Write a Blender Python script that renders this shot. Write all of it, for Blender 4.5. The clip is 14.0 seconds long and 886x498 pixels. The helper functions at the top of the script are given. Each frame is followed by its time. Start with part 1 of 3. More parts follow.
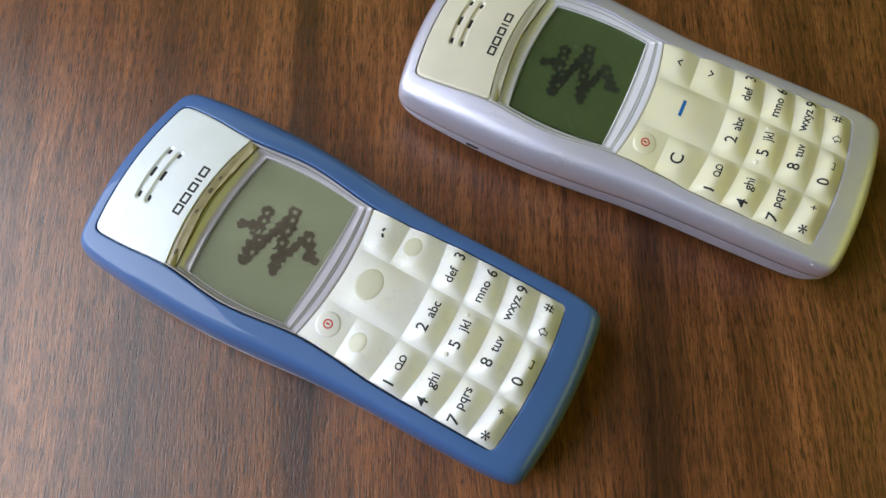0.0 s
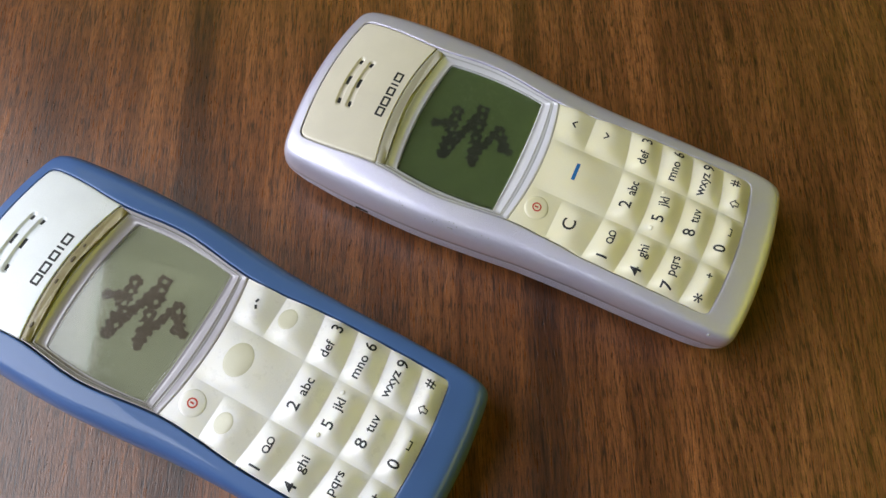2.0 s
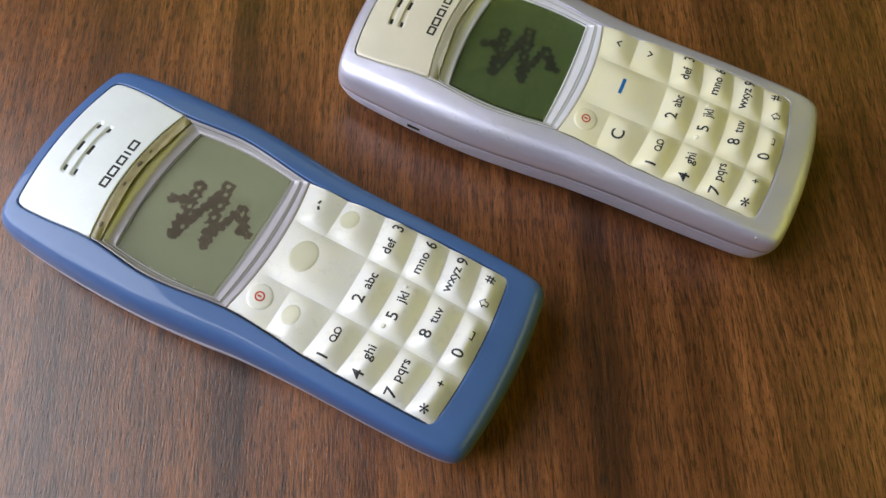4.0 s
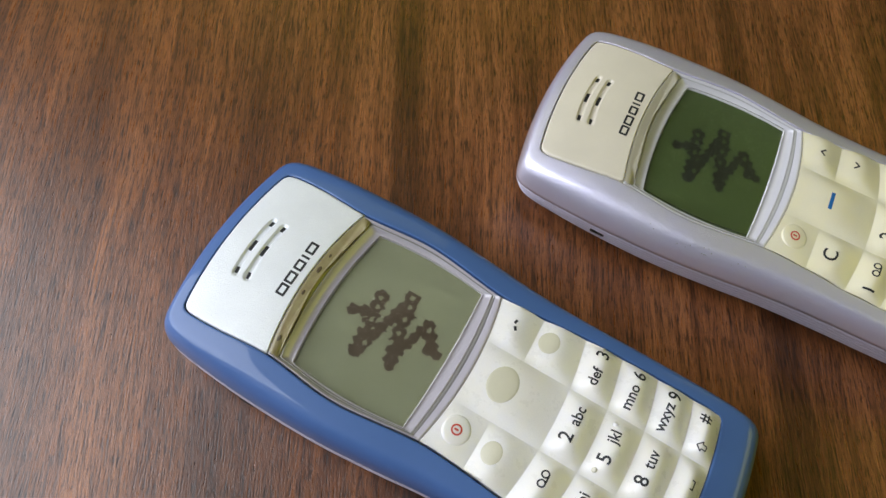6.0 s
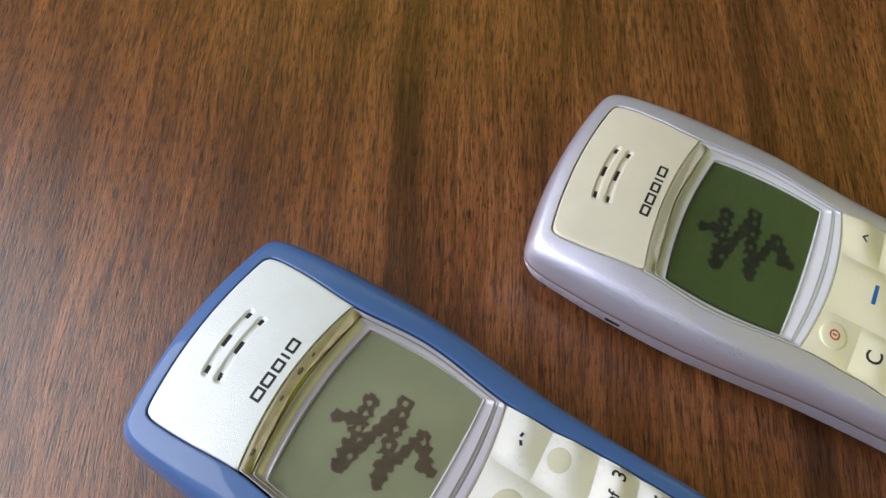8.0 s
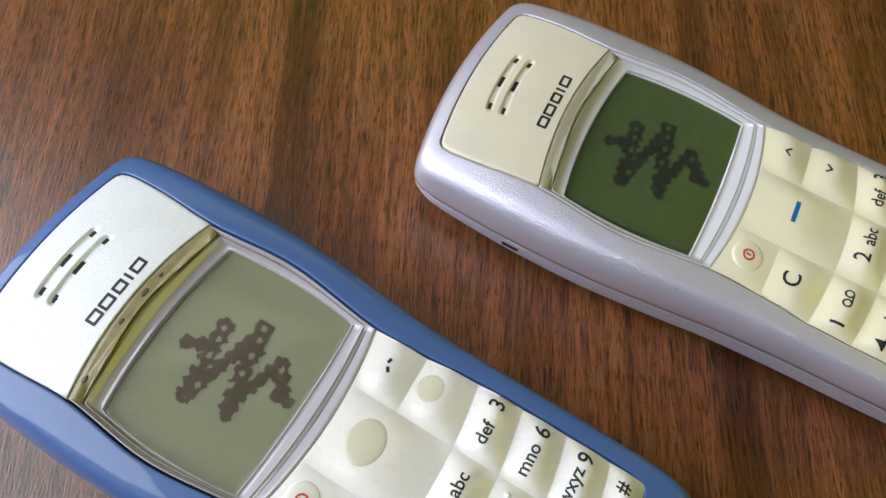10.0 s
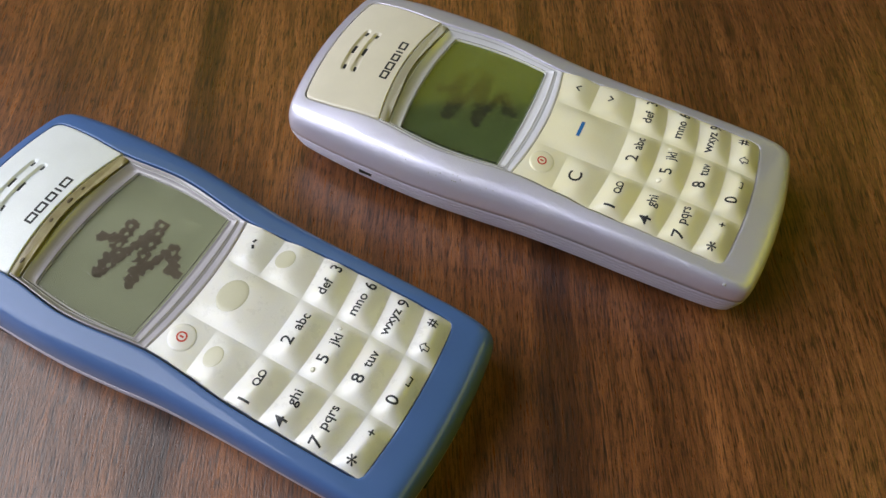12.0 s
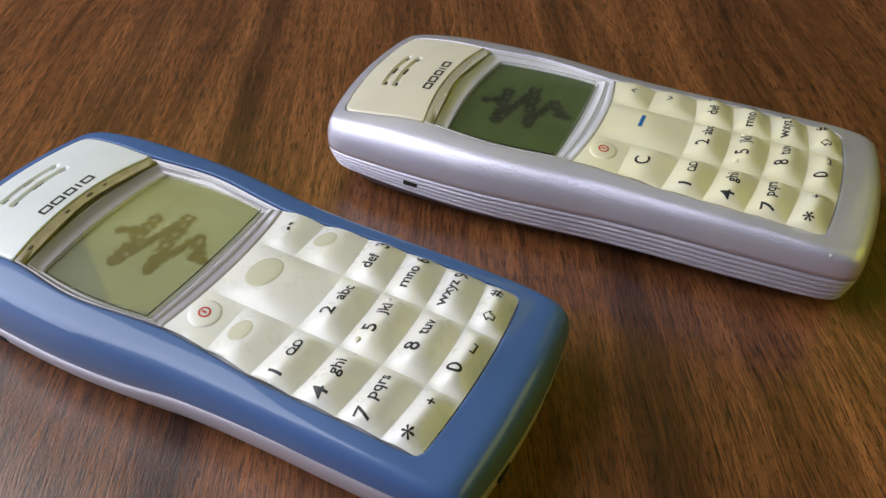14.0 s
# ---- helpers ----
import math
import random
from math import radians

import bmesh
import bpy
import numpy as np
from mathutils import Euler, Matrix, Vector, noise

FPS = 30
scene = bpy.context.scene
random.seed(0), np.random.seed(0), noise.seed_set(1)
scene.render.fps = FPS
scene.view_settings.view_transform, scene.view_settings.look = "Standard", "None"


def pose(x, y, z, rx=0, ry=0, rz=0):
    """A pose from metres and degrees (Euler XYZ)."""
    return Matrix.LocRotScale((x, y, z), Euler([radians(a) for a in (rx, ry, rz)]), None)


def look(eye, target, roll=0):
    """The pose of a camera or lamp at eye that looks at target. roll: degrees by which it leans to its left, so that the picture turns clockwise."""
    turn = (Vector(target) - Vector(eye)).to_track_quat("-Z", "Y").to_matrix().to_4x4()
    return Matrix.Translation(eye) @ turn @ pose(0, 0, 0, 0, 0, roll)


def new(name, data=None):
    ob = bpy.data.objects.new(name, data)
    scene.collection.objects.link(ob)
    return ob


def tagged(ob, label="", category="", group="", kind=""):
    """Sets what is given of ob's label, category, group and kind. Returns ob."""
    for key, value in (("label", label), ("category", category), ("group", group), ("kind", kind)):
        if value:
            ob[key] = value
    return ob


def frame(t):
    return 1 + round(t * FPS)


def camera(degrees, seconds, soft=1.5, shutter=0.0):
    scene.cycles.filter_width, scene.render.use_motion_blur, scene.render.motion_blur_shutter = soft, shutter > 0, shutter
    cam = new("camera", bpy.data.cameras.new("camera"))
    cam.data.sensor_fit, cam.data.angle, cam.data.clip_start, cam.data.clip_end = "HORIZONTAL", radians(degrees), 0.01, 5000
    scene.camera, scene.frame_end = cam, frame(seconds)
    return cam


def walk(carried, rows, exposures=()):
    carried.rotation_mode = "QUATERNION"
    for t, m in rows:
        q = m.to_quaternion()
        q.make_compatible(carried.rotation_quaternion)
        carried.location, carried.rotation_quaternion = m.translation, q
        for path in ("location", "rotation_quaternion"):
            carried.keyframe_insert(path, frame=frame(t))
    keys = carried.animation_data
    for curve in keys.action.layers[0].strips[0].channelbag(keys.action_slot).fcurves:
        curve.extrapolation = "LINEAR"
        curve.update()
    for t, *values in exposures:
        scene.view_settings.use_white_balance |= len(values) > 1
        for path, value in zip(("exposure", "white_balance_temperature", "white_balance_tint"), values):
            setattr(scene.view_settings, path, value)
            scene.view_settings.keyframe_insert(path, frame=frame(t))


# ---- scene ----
cam = camera(56.62, 14.0)
# seconds, eye x y z, yaw, pitch, roll
ROWS = [
    (0.0, 0.02076, -0.05361, 0.17816, -6.761, -70.942, 6.530),
    (0.5, 0.01575, -0.04316, 0.17972, -9.803, -70.885, 9.558),
    (1.0, 0.02194, -0.03767, 0.17725, -10.044, -70.799, 9.759),
    (1.5, 0.02662, -0.03894, 0.17799, -10.181, -69.607, 9.895),
    (2.0, 0.03996, -0.04468, 0.17368, -10.821, -68.187, 10.282),
    (4.5, 0.01661, -0.07153, 0.16711, -10.735, -65.471, 9.677),
    (5.0, 0.00391, -0.06645, 0.16591, -9.846, -64.680, 9.580),
    (5.5, -0.00474, -0.05633, 0.15994, -9.982, -64.031, 10.700),
    (6.0, -0.01058, -0.04716, 0.15686, -10.424, -63.975, 12.085),
    (6.5, -0.01491, -0.04207, 0.15599, -10.113, -63.614, 12.486),
    (7.0, -0.01319, -0.03541, 0.15183, -10.398, -63.028, 12.951),
    (9.5, 0.00328, -0.02176, 0.13977, -10.774, -64.727, 14.006),
    (10.0, 0.01322, -0.02979, 0.13343, -9.710, -64.743, 12.147),
    (10.5, 0.02080, -0.04815, 0.13686, -9.229, -64.659, 10.895),
    (11.0, 0.02662, -0.06367, 0.14861, -7.662, -61.910, 8.670),
    (11.5, 0.03536, -0.07072, 0.15392, -6.657, -59.904, 7.146),
    (12.0, 0.04296, -0.07727, 0.15269, -5.479, -58.640, 5.400),
    (12.5, 0.04946, -0.08161, 0.14406, -4.029, -57.596, 3.320),
    (13.0, 0.04911, -0.08765, 0.12858, -3.091, -54.786, 1.861),
    (13.5, 0.03588, -0.09230, 0.11262, -2.209, -48.979, 0.653),
    (14.0, 0.03843, -0.10073, 0.10875, -1.240, -42.314, -0.225),
]
walk(cam, [(t, pose(x, y, z, 90 + pitch, 0, yaw) @ pose(0, 0, 0, 0, 0, roll)) for t, x, y, z, yaw, pitch, roll in ROWS],
     [(0.0, -0.04, 6250, 7), (0.5, -0.06, 6300, 8), (1.2, -0.03, 6500, 10), (4.5, -0.05, 6500, 10), (6.0, -0.12, 6500, 10), (7.2, -0.12, 6500, 10), (9.3, 0.10, 6500, 10), (10.0, 0.05, 6500, 10), (10.5, -0.14, 6500, 10), (12.0, -0.10, 6600, 10), (14.0, -0.06, 6600, 10)])
BLUE = pose(0, 0, 0, 0, 0, -29.11)
SILVER = pose(0.06634, 0.04016, 0, 0, 0, -25.36)

# ---------------------------------------------------------------- world, daylight, exposure
world = bpy.data.worlds.new("world")
scene.world = world
world.use_nodes = True
wt = world.node_tree
sky = wt.nodes.new("ShaderNodeTexSky")
sky.sky_type, sky.sun_disc = "NISHITA", False
sky.sun_elevation, sky.sun_rotation = radians(48), radians(250)
wt.links.new(sky.outputs["Color"], wt.nodes["Background"].inputs["Color"])
wt.nodes["Background"].inputs["Strength"].default_value = 0.04

# daylight that enters by the high window beside the table
window_light = bpy.data.lights.new("window_light", "AREA")
window_light.shape, window_light.size, window_light.size_y = "RECTANGLE", 0.58, 0.74
window_light.energy, window_light.color = 7.0, (0.868, 0.905, 0.985)
new("window_light", window_light).matrix_world = look((-0.40, 0.02, 0.45), (0.0, 0.01, 0.34))

scene.view_settings.exposure = 0.0


# ---------------------------------------------------------------- material helpers
def material(name):
    m = bpy.data.materials.new(name)
    m.use_nodes = True
    return m, m.node_tree, m.node_tree.nodes["Principled BSDF"]


def node(nt, kind, **values):
    n = nt.nodes.new(kind)
    for key, v in values.items():
        n.inputs[key.replace("_", " ")].default_value = v
    return n


def ramp(nt, source, stops):
    r = nt.nodes.new("ShaderNodeValToRGB")
    el = r.color_ramp.elements
    while len(el) < len(stops):
        el.new(0.5)
    for e, (p, c) in zip(el, stops):
        e.position = p
        e.color = (*c, 1) if len(c) == 3 else (c[0], c[0], c[0], 1)
    nt.links.new(source, r.inputs["Fac"])
    return r.outputs["Color"]


def mix(nt, fac, a, b, blend="MIX"):
    m = nt.nodes.new("ShaderNodeMix")
    m.data_type, m.blend_type = "RGBA", blend
    for value, slot in ((fac, 0), (a, 6), (b, 7)):
        if isinstance(value, (int, float)):
            m.inputs[slot].default_value = value
        elif isinstance(value, tuple):
            m.inputs[slot].default_value = (*value, 1)
        else:
            nt.links.new(value, m.inputs[slot])
    return m.outputs[2]


def place(nt, scale, turn=0.0):
    """Object coordinates in millimetres, stretched by scale."""
    tc = nt.nodes.new("ShaderNodeTexCoord")
    mp = nt.nodes.new("ShaderNodeMapping")
    mp.vector_type = "POINT"
    mp.inputs["Scale"].default_value = [1000 * s for s in scale]
    mp.inputs["Rotation"].default_value = (0, 0, radians(turn))
    nt.links.new(tc.outputs["Object"], mp.inputs["Vector"])
    return mp.outputs["Vector"]


def noise_tex(nt, vector, scale=1.0, detail=4.0, rough=0.5, distortion=0.0):
    n = node(nt, "ShaderNodeTexNoise", Scale=scale, Detail=detail, Roughness=rough, Distortion=distortion)
    nt.links.new(vector, n.inputs["Vector"])
    return n.outputs["Fac"]


def bump(nt, bsdf, height, strength, distance):
    b = node(nt, "ShaderNodeBump", Strength=strength, Distance=distance)
    nt.links.new(height, b.inputs["Height"])
    nt.links.new(b.outputs["Normal"], bsdf.inputs["Normal"])


def plastic(name, colour, rough=0.35, metal=0.0, grain=0.12, relief=0.15, coat=0.0, tint=None, patch=0.12, flake=0.0, sub=0.0, gloss=0.09):
    """Moulded or painted plastic: faint uneven colour, fine grain and hairline wear."""
    m, nt, p = material(name)
    fine = noise_tex(nt, place(nt, (1, 1, 1)), 4.0, 3.0)
    coarse = noise_tex(nt, place(nt, (1, 1, 1)), patch, 3.0)
    dark = tuple(c * (1 - grain) for c in colour)
    base = mix(nt, fine, dark, colour)
    base = mix(nt, ramp(nt, coarse, [(0.35, (0,)), (0.7, (1,))]), base, tint or tuple(c * (1 - grain) for c in colour))
    nt.links.new(base, p.inputs["Base Color"])
    streak = noise_tex(nt, place(nt, (0.35, 0.35, 0.35)), 1.0, 4.0, 0.65)
    r = ramp(nt, streak, [(0.3, (max(rough - 0.02, 0.03),)), (0.75, (rough + 0.04,))])
    nt.links.new(r, p.inputs["Roughness"])
    p.inputs["Metallic"].default_value = metal
    p.inputs["Coat Weight"].default_value = coat
    p.inputs["Coat Roughness"].default_value = gloss
    if sub:
        p.inputs["Subsurface Weight"].default_value = sub
        p.inputs["Subsurface Radius"].default_value = (1, 0.9, 0.6)
        p.inputs["Subsurface Scale"].default_value = 0.001
    if flake:
        fl = noise_tex(nt, place(nt, (1, 1, 1)), 6.0, 1.0)
        bump(nt, p, fl, flake, 0.0002)
    else:
        bump(nt, p, fine, relief, 0.00008)
    return m


BANDS = [(-105, 0.80), (-90, 0.85), (-86, 1.12), (-80, 0.85), (-72, 0.80), (-66, 1.20), (-50, 1.15), (-44, 0.95), (-40, 0.70), (-34, 0.74), (-28, 0.95), (-24, 1.12), (-19, 0.85), (-13, 1.05), (-9, 0.9), (-6, 0.56), (-2, 0.60), (1, 1.08), (15, 1.15), (32, 1.05), (50, 0.92), (62, 1.02), (70, 1.10), (72.5, 0.58), (77, 0.62), (79.5, 1.0), (84, 0.80), (88, 1.0), (98, 0.88), (106, 1.22), (116, 0.85), (150, 0.95)]
WOOD_X0 = -0.110 + 0.004 - 0.29


def wood():
    """Walnut-look laminate; the grain runs along y."""
    m, nt, p = material("walnut_laminate")
    warp = noise_tex(nt, place(nt, (0.02, 0.008, 0.02)), 1.0, 3.0)
    tc = nt.nodes.new("ShaderNodeTexCoord")
    sep = nt.nodes.new("ShaderNodeSeparateXYZ")
    nt.links.new(tc.outputs["Object"], sep.inputs[0])
    wv = node(nt, "ShaderNodeMath")
    wv.operation = "MULTIPLY_ADD"
    nt.links.new(warp, wv.inputs[0])
    wv.inputs[1].default_value = 0.008
    nt.links.new(sep.outputs["X"], wv.inputs[2])
    com = nt.nodes.new("ShaderNodeCombineXYZ")
    nt.links.new(wv.outputs[0], com.inputs["X"])
    nt.links.new(sep.outputs["Y"], com.inputs["Y"])

    def stretched(sx, sy, detail, rough=0.55, distortion=0.0, lean=0.0):
        mp = nt.nodes.new("ShaderNodeMapping")
        mp.vector_type = "TEXTURE"
        mp.inputs["Scale"].default_value = (0.001 / sx, 0.001 / sy, 1)
        mp.inputs["Rotation"].default_value = (0, 0, -radians(lean))
        nt.links.new(com.outputs[0], mp.inputs["Vector"])
        return noise_tex(nt, mp.outputs[0], 1.0, detail, rough, distortion)

    band = stretched(0.075, 0.007, 3.0)
    streak = stretched(0.36, 0.020, 4.0, 0.6, 0.3)
    fibre = stretched(2.5, 0.13, 4.0, 0.65, 0.0, 0)
    line = stretched(0.95, 0.022, 3.0, 0.6, 0.2)
    pore = stretched(3.2, 0.28, 3.0, 0.65, 0.0, 2)
    grit = stretched(8.0, 4.0, 2.0, 0.75)
    # broad darker and lighter bands of the veneer print, by x in millimetres
    slow = node(nt, "ShaderNodeMath")
    slow.operation = "MULTIPLY_ADD"
    nt.links.new(stretched(0.05, 0.012, 2.0), slow.inputs[0])
    slow.inputs[1].default_value = 0.008
    nt.links.new(sep.outputs["X"], slow.inputs[2])
    span = node(nt, "ShaderNodeMapRange")
    span.inputs["From Min"].default_value, span.inputs["From Max"].default_value = WOOD_X0, WOOD_X0 + 0.265
    nt.links.new(slow.outputs[0], span.inputs["Value"])
    print_bands = ramp(nt, span.outputs["Result"], [((x + 110) / 265, (1 + (v - 1) * 0.88,)) for x, v in BANDS])
    base = ramp(nt, band, [(0.28, (0.094, 0.032, 0.0105)), (0.46, (0.150, 0.053, 0.0175)), (0.68, (0.215, 0.081, 0.028))])
    base = mix(nt, 1.0, base, print_bands, "MULTIPLY")
    st = ramp(nt, streak, [(0.30, (0.66, 0.63, 0.61)), (0.5, (0.97, 0.97, 0.97)), (0.70, (1.32, 1.36, 1.36))])
    base = mix(nt, 0.9, base, st, "MULTIPLY")
    ln = ramp(nt, line, [(0.32, (0.62,)), (0.46, (1.0,)), (0.68, (1.28,))])
    base = mix(nt, 1.0, base, ln, "MULTIPLY")
    fb = ramp(nt, fibre, [(0.36, (0.20,)), (0.47, (1.0,)), (0.70, (1.45,))])
    base = mix(nt, 0.95, base, fb, "MULTIPLY")
    po = ramp(nt, pore, [(0.38, (0.08,)), (0.45, (1.0,)), (1.0, (1.3,))])
    base = mix(nt, 0.76, base, po, "MULTIPLY")
    speck = ramp(nt, grit, [(0.32, (0.30,)), (0.5, (1.0,)), (0.68, (1.9,))])
    base = mix(nt, 0.7, base, speck, "MULTIPLY")
    nt.links.new(base, p.inputs["Base Color"])
    p.inputs["Specular IOR Level"].default_value = 0.85
    rr = ramp(nt, fibre, [(0.3, (0.36,)), (0.7, (0.25,))])
    nt.links.new(rr, p.inputs["Roughness"])
    bump(nt, p, pore, 0.75, 0.00010)
    return m


def paint(name, colour, rough=0.8):
    m, nt, p = material(name)
    n = noise_tex(nt, place(nt, (0.004, 0.004, 0.004)), 1.0, 5.0)
    nt.links.new(mix(nt, n, tuple(c * 0.9 for c in colour), colour), p.inputs["Base Color"])
    p.inputs["Roughness"].default_value = rough
    return m


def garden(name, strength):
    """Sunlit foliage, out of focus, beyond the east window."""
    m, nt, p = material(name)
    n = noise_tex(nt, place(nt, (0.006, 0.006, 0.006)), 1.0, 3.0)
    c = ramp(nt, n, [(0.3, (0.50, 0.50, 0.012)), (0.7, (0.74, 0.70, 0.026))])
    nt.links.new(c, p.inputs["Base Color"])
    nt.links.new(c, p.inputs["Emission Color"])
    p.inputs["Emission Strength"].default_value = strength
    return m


def glass(name):
    m, nt, p = material(name)
    p.inputs["Base Color"].default_value = (0.97, 0.98, 0.96, 1)
    p.inputs["Transmission Weight"].default_value = 1.0
    p.inputs["IOR"].default_value = 1.46
    sc = noise_tex(nt, place(nt, (0.3, 3, 1), 30), 1.0, 4.0, 0.7)
    nt.links.new(ramp(nt, sc, [(0.45, (0.03,)), (0.75, (0.16,))]), p.inputs["Roughness"])
    return m


def lcd_mat(name, a, b):
    m, nt, p = material(name)
    n = noise_tex(nt, place(nt, (1, 1, 1)), 0.06, 2.0)
    nt.links.new(mix(nt, n, a, b), p.inputs["Base Color"])
    p.inputs["Roughness"].default_value = 0.45
    return m


WOOD = wood()
WALL = paint("grey_wall_paint", (0.06, 0.06, 0.064))
# lilac chosen so the unseen south wall throws tinted fill on the silver phone
LILAC_FILL = paint("lilac_fill_paint", (0.15, 0.135, 0.20))
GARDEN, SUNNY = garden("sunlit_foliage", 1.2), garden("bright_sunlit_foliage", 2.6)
FLOOR = paint("grey_floor", (0.25, 0.23, 0.2), 0.5)
INK = plastic("black_ink", (0.012, 0.013, 0.015), 0.5, grain=0.3)
RED = plastic("red_ink", (0.62, 0.06, 0.03), 0.5)
BLUE_INK = plastic("blue_ink", (0.01, 0.14, 0.42), 0.45)
HOLE = plastic("dark_cavity", (0.01, 0.01, 0.01), 0.7)
LENS = glass("clear_lens")
DUST = plastic("grey_dust", (0.50, 0.50, 0.46), 0.8)
FLAKE = plastic("brown_dried_glue", (0.11, 0.075, 0.03), 0.45, grain=0.4, patch=1.0)
CHIP = plastic("chipped_paint", (0.75, 0.74, 0.76), 0.25, grain=0.5, patch=1.5)

LOOK = {
    "blue": dict(
        cover=plastic("blue_plastic", (0.062, 0.140, 0.360), 0.50, grain=0.05, coat=0.60, relief=0.05, patch=0.03, gloss=0.045),
        shell=plastic("lilac_grey_plastic", (0.52, 0.48, 0.58), 0.4, metal=0.15),
        plate=plastic("white_pearl_paint", (0.85, 0.88, 0.90), 0.34, metal=0.1, flake=0.3),
        key=plastic("milky_white_silicone", (0.88, 0.86, 0.835), 0.28, tint=(0.86, 0.83, 0.76), sub=0.25, coat=0.2),
        frame=plastic("grey_lilac_clear_plastic", (0.46, 0.43, 0.46), 0.12, coat=1.0, gloss=0.03),
        groove=plastic("smoky_clear_plastic", (0.24, 0.23, 0.21), 0.14, coat=1.0, gloss=0.03),
        strip=plastic("yellowed_glue", (0.38, 0.33, 0.17), 0.3, grain=0.35, patch=0.5, tint=(0.25, 0.20, 0.10), coat=0.4),
        lcd=lcd_mat("olive_grey_liquid_crystal", (0.175, 0.182, 0.108), (0.195, 0.204, 0.122)),
        dots=plastic("dark_olive_dots", (0.066, 0.045, 0.023), 0.5),
        shift=(0.8, 0.0),
        dust=14,
    ),
    "silver": dict(
        cover=plastic("silver_lilac_paint", (0.84, 0.82, 0.98), 0.30, metal=0.60, flake=0.50, grain=0.08, coat=0.8, tint=(0.79, 0.77, 0.97), gloss=0.07),
        # shell colour darkened to stand in for the shade under the phone
        shell=plastic("shaded_lilac_shell", (0.26, 0.23, 0.33), 0.38, metal=0.4, flake=0.2),
        plate=plastic("cream_paint", (0.79, 0.73, 0.60), 0.36, metal=0.05, flake=0.08),
        key=plastic("cream_silicone", (0.86, 0.81, 0.62), 0.30, tint=(0.83, 0.77, 0.53), sub=0.25, coat=0.2),
        frame=plastic("pale_lilac_clear_plastic", (0.66, 0.65, 0.68), 0.12, coat=1.0, gloss=0.03),
        groove=plastic("pale_smoky_plastic", (0.46, 0.46, 0.45), 0.14, coat=1.0, gloss=0.03),
        strip=plastic("tan_clear_plastic", (0.42, 0.39, 0.29), 0.25, coat=0.4),
        lcd=lcd_mat("dark_green_liquid_crystal", (0.038, 0.058, 0.014), (0.048, 0.074, 0.018)),
        dots=plastic("darker_green_dots", (0.011, 0.014, 0.005), 0.5),
        shift=(0.1, 0.2),
        dust=46,
    ),
}


# ---------------------------------------------------------------- mesh helpers
def part(name, bm, mat, parent=None, label="", smooth=True):
    """Links a bmesh as one mesh object, under parent if there is one."""
    bmesh.ops.recalc_face_normals(bm, faces=bm.faces)
    me = bpy.data.meshes.new(name)
    bm.to_mesh(me)
    bm.free()
    if smooth:
        me.polygons.foreach_set("use_smooth", [True] * len(me.polygons))
    me.materials.append(mat)
    ob = new(name, me)
    if parent:
        ob.parent = parent
    return tagged(ob, label=label)


def box(bm, x0, y0, z0, x1, y1, z1):
    m = Matrix.Translation(((x0 + x1) / 2, (y0 + y1) / 2, (z0 + z1) / 2)) @ Matrix.Diagonal((x1 - x0, y1 - y0, z1 - z0, 1))
    return bmesh.ops.create_cube(bm, size=1.0, matrix=m)["verts"]


def bevelled_box(x0, y0, z0, x1, y1, z1, b):
    bm = bmesh.new()
    box(bm, x0, y0, z0, x1, y1, z1)
    bmesh.ops.bevel(bm, geom=bm.edges[:], offset=b, segments=3, affect="EDGES", profile=0.5)
    return bm


def loft(bm, rings, cap_first=False, cap_last=False):
    """Quads between closed rings of equal length, given in millimetres."""
    made = [[bm.verts.new((x / 1000, y / 1000, z / 1000)) for x, y, z in ring] for ring in rings]
    n = len(made[0])
    for a, b in zip(made, made[1:]):
        for i in range(n):
            j = (i + 1) % n
            bm.faces.new((a[i], a[j], b[j], b[i]))
    for wanted, ring in ((cap_first, made[0]), (cap_last, made[-1])):
        if wanted:
            c = bm.verts.new(sum((v.co for v in ring), Vector()) / n)
            for i in range(n):
                bm.faces.new((ring[i], ring[(i + 1) % n], c))
    return bm


def slab(outline, height, drop, levels=8, edge=0.18, bm=None):
    """A solid pad: outline of (x, y), top surface by height(x, y), rounded rim, wall going down by drop. Millimetres."""
    bm = bm or bmesh.new()
    cx = sum(p[0] for p in outline) / len(outline)
    cy = sum(p[1] for p in outline) / len(outline)
    r = sum(math.hypot(x - cx, y - cy) for x, y in outline) / len(outline)

    def ring(f, dz):
        out = []
        for x, y in outline:
            px, py = cx + (x - cx) * f, cy + (y - cy) * f
            out.append((px, py, height(px, py) + dz))
        return out

    e = edge / r
    rings = [ring(1, -drop), ring(1, -edge), ring(1 - 0.3 * e, -0.3 * edge), ring(1 - e, 0)]
    rings += [ring((1 - e) * (1 - k / levels), 0) for k in range(1, levels)]
    return loft(bm, rings, True, True)


def curve_at(table):
    xs, ys = zip(*table)

    def f(x):
        # smooth interpolation between the table's rows
        if x <= xs[0]:
            return ys[0]
        if x >= xs[-1]:
            return ys[-1]
        k = max(i for i in range(len(xs) - 1) if xs[i] <= x)
        t = (x - xs[k]) / (xs[k + 1] - xs[k])

        def slope(i):
            if i in (0, len(xs) - 1):
                return 0.0 if i else (ys[1] - ys[0]) / (xs[1] - xs[0])
            return (ys[i + 1] - ys[i - 1]) / (xs[i + 1] - xs[i - 1])

        h = xs[k + 1] - xs[k]
        a, b = ys[k], ys[k + 1]
        m0, m1 = slope(k) * h, slope(k + 1) * h
        return (2 * t**3 - 3 * t**2 + 1) * a + (t**3 - 2 * t**2 + t) * m0 + (-2 * t**3 + 3 * t**2) * b + (t**3 - t**2) * m1

    return f


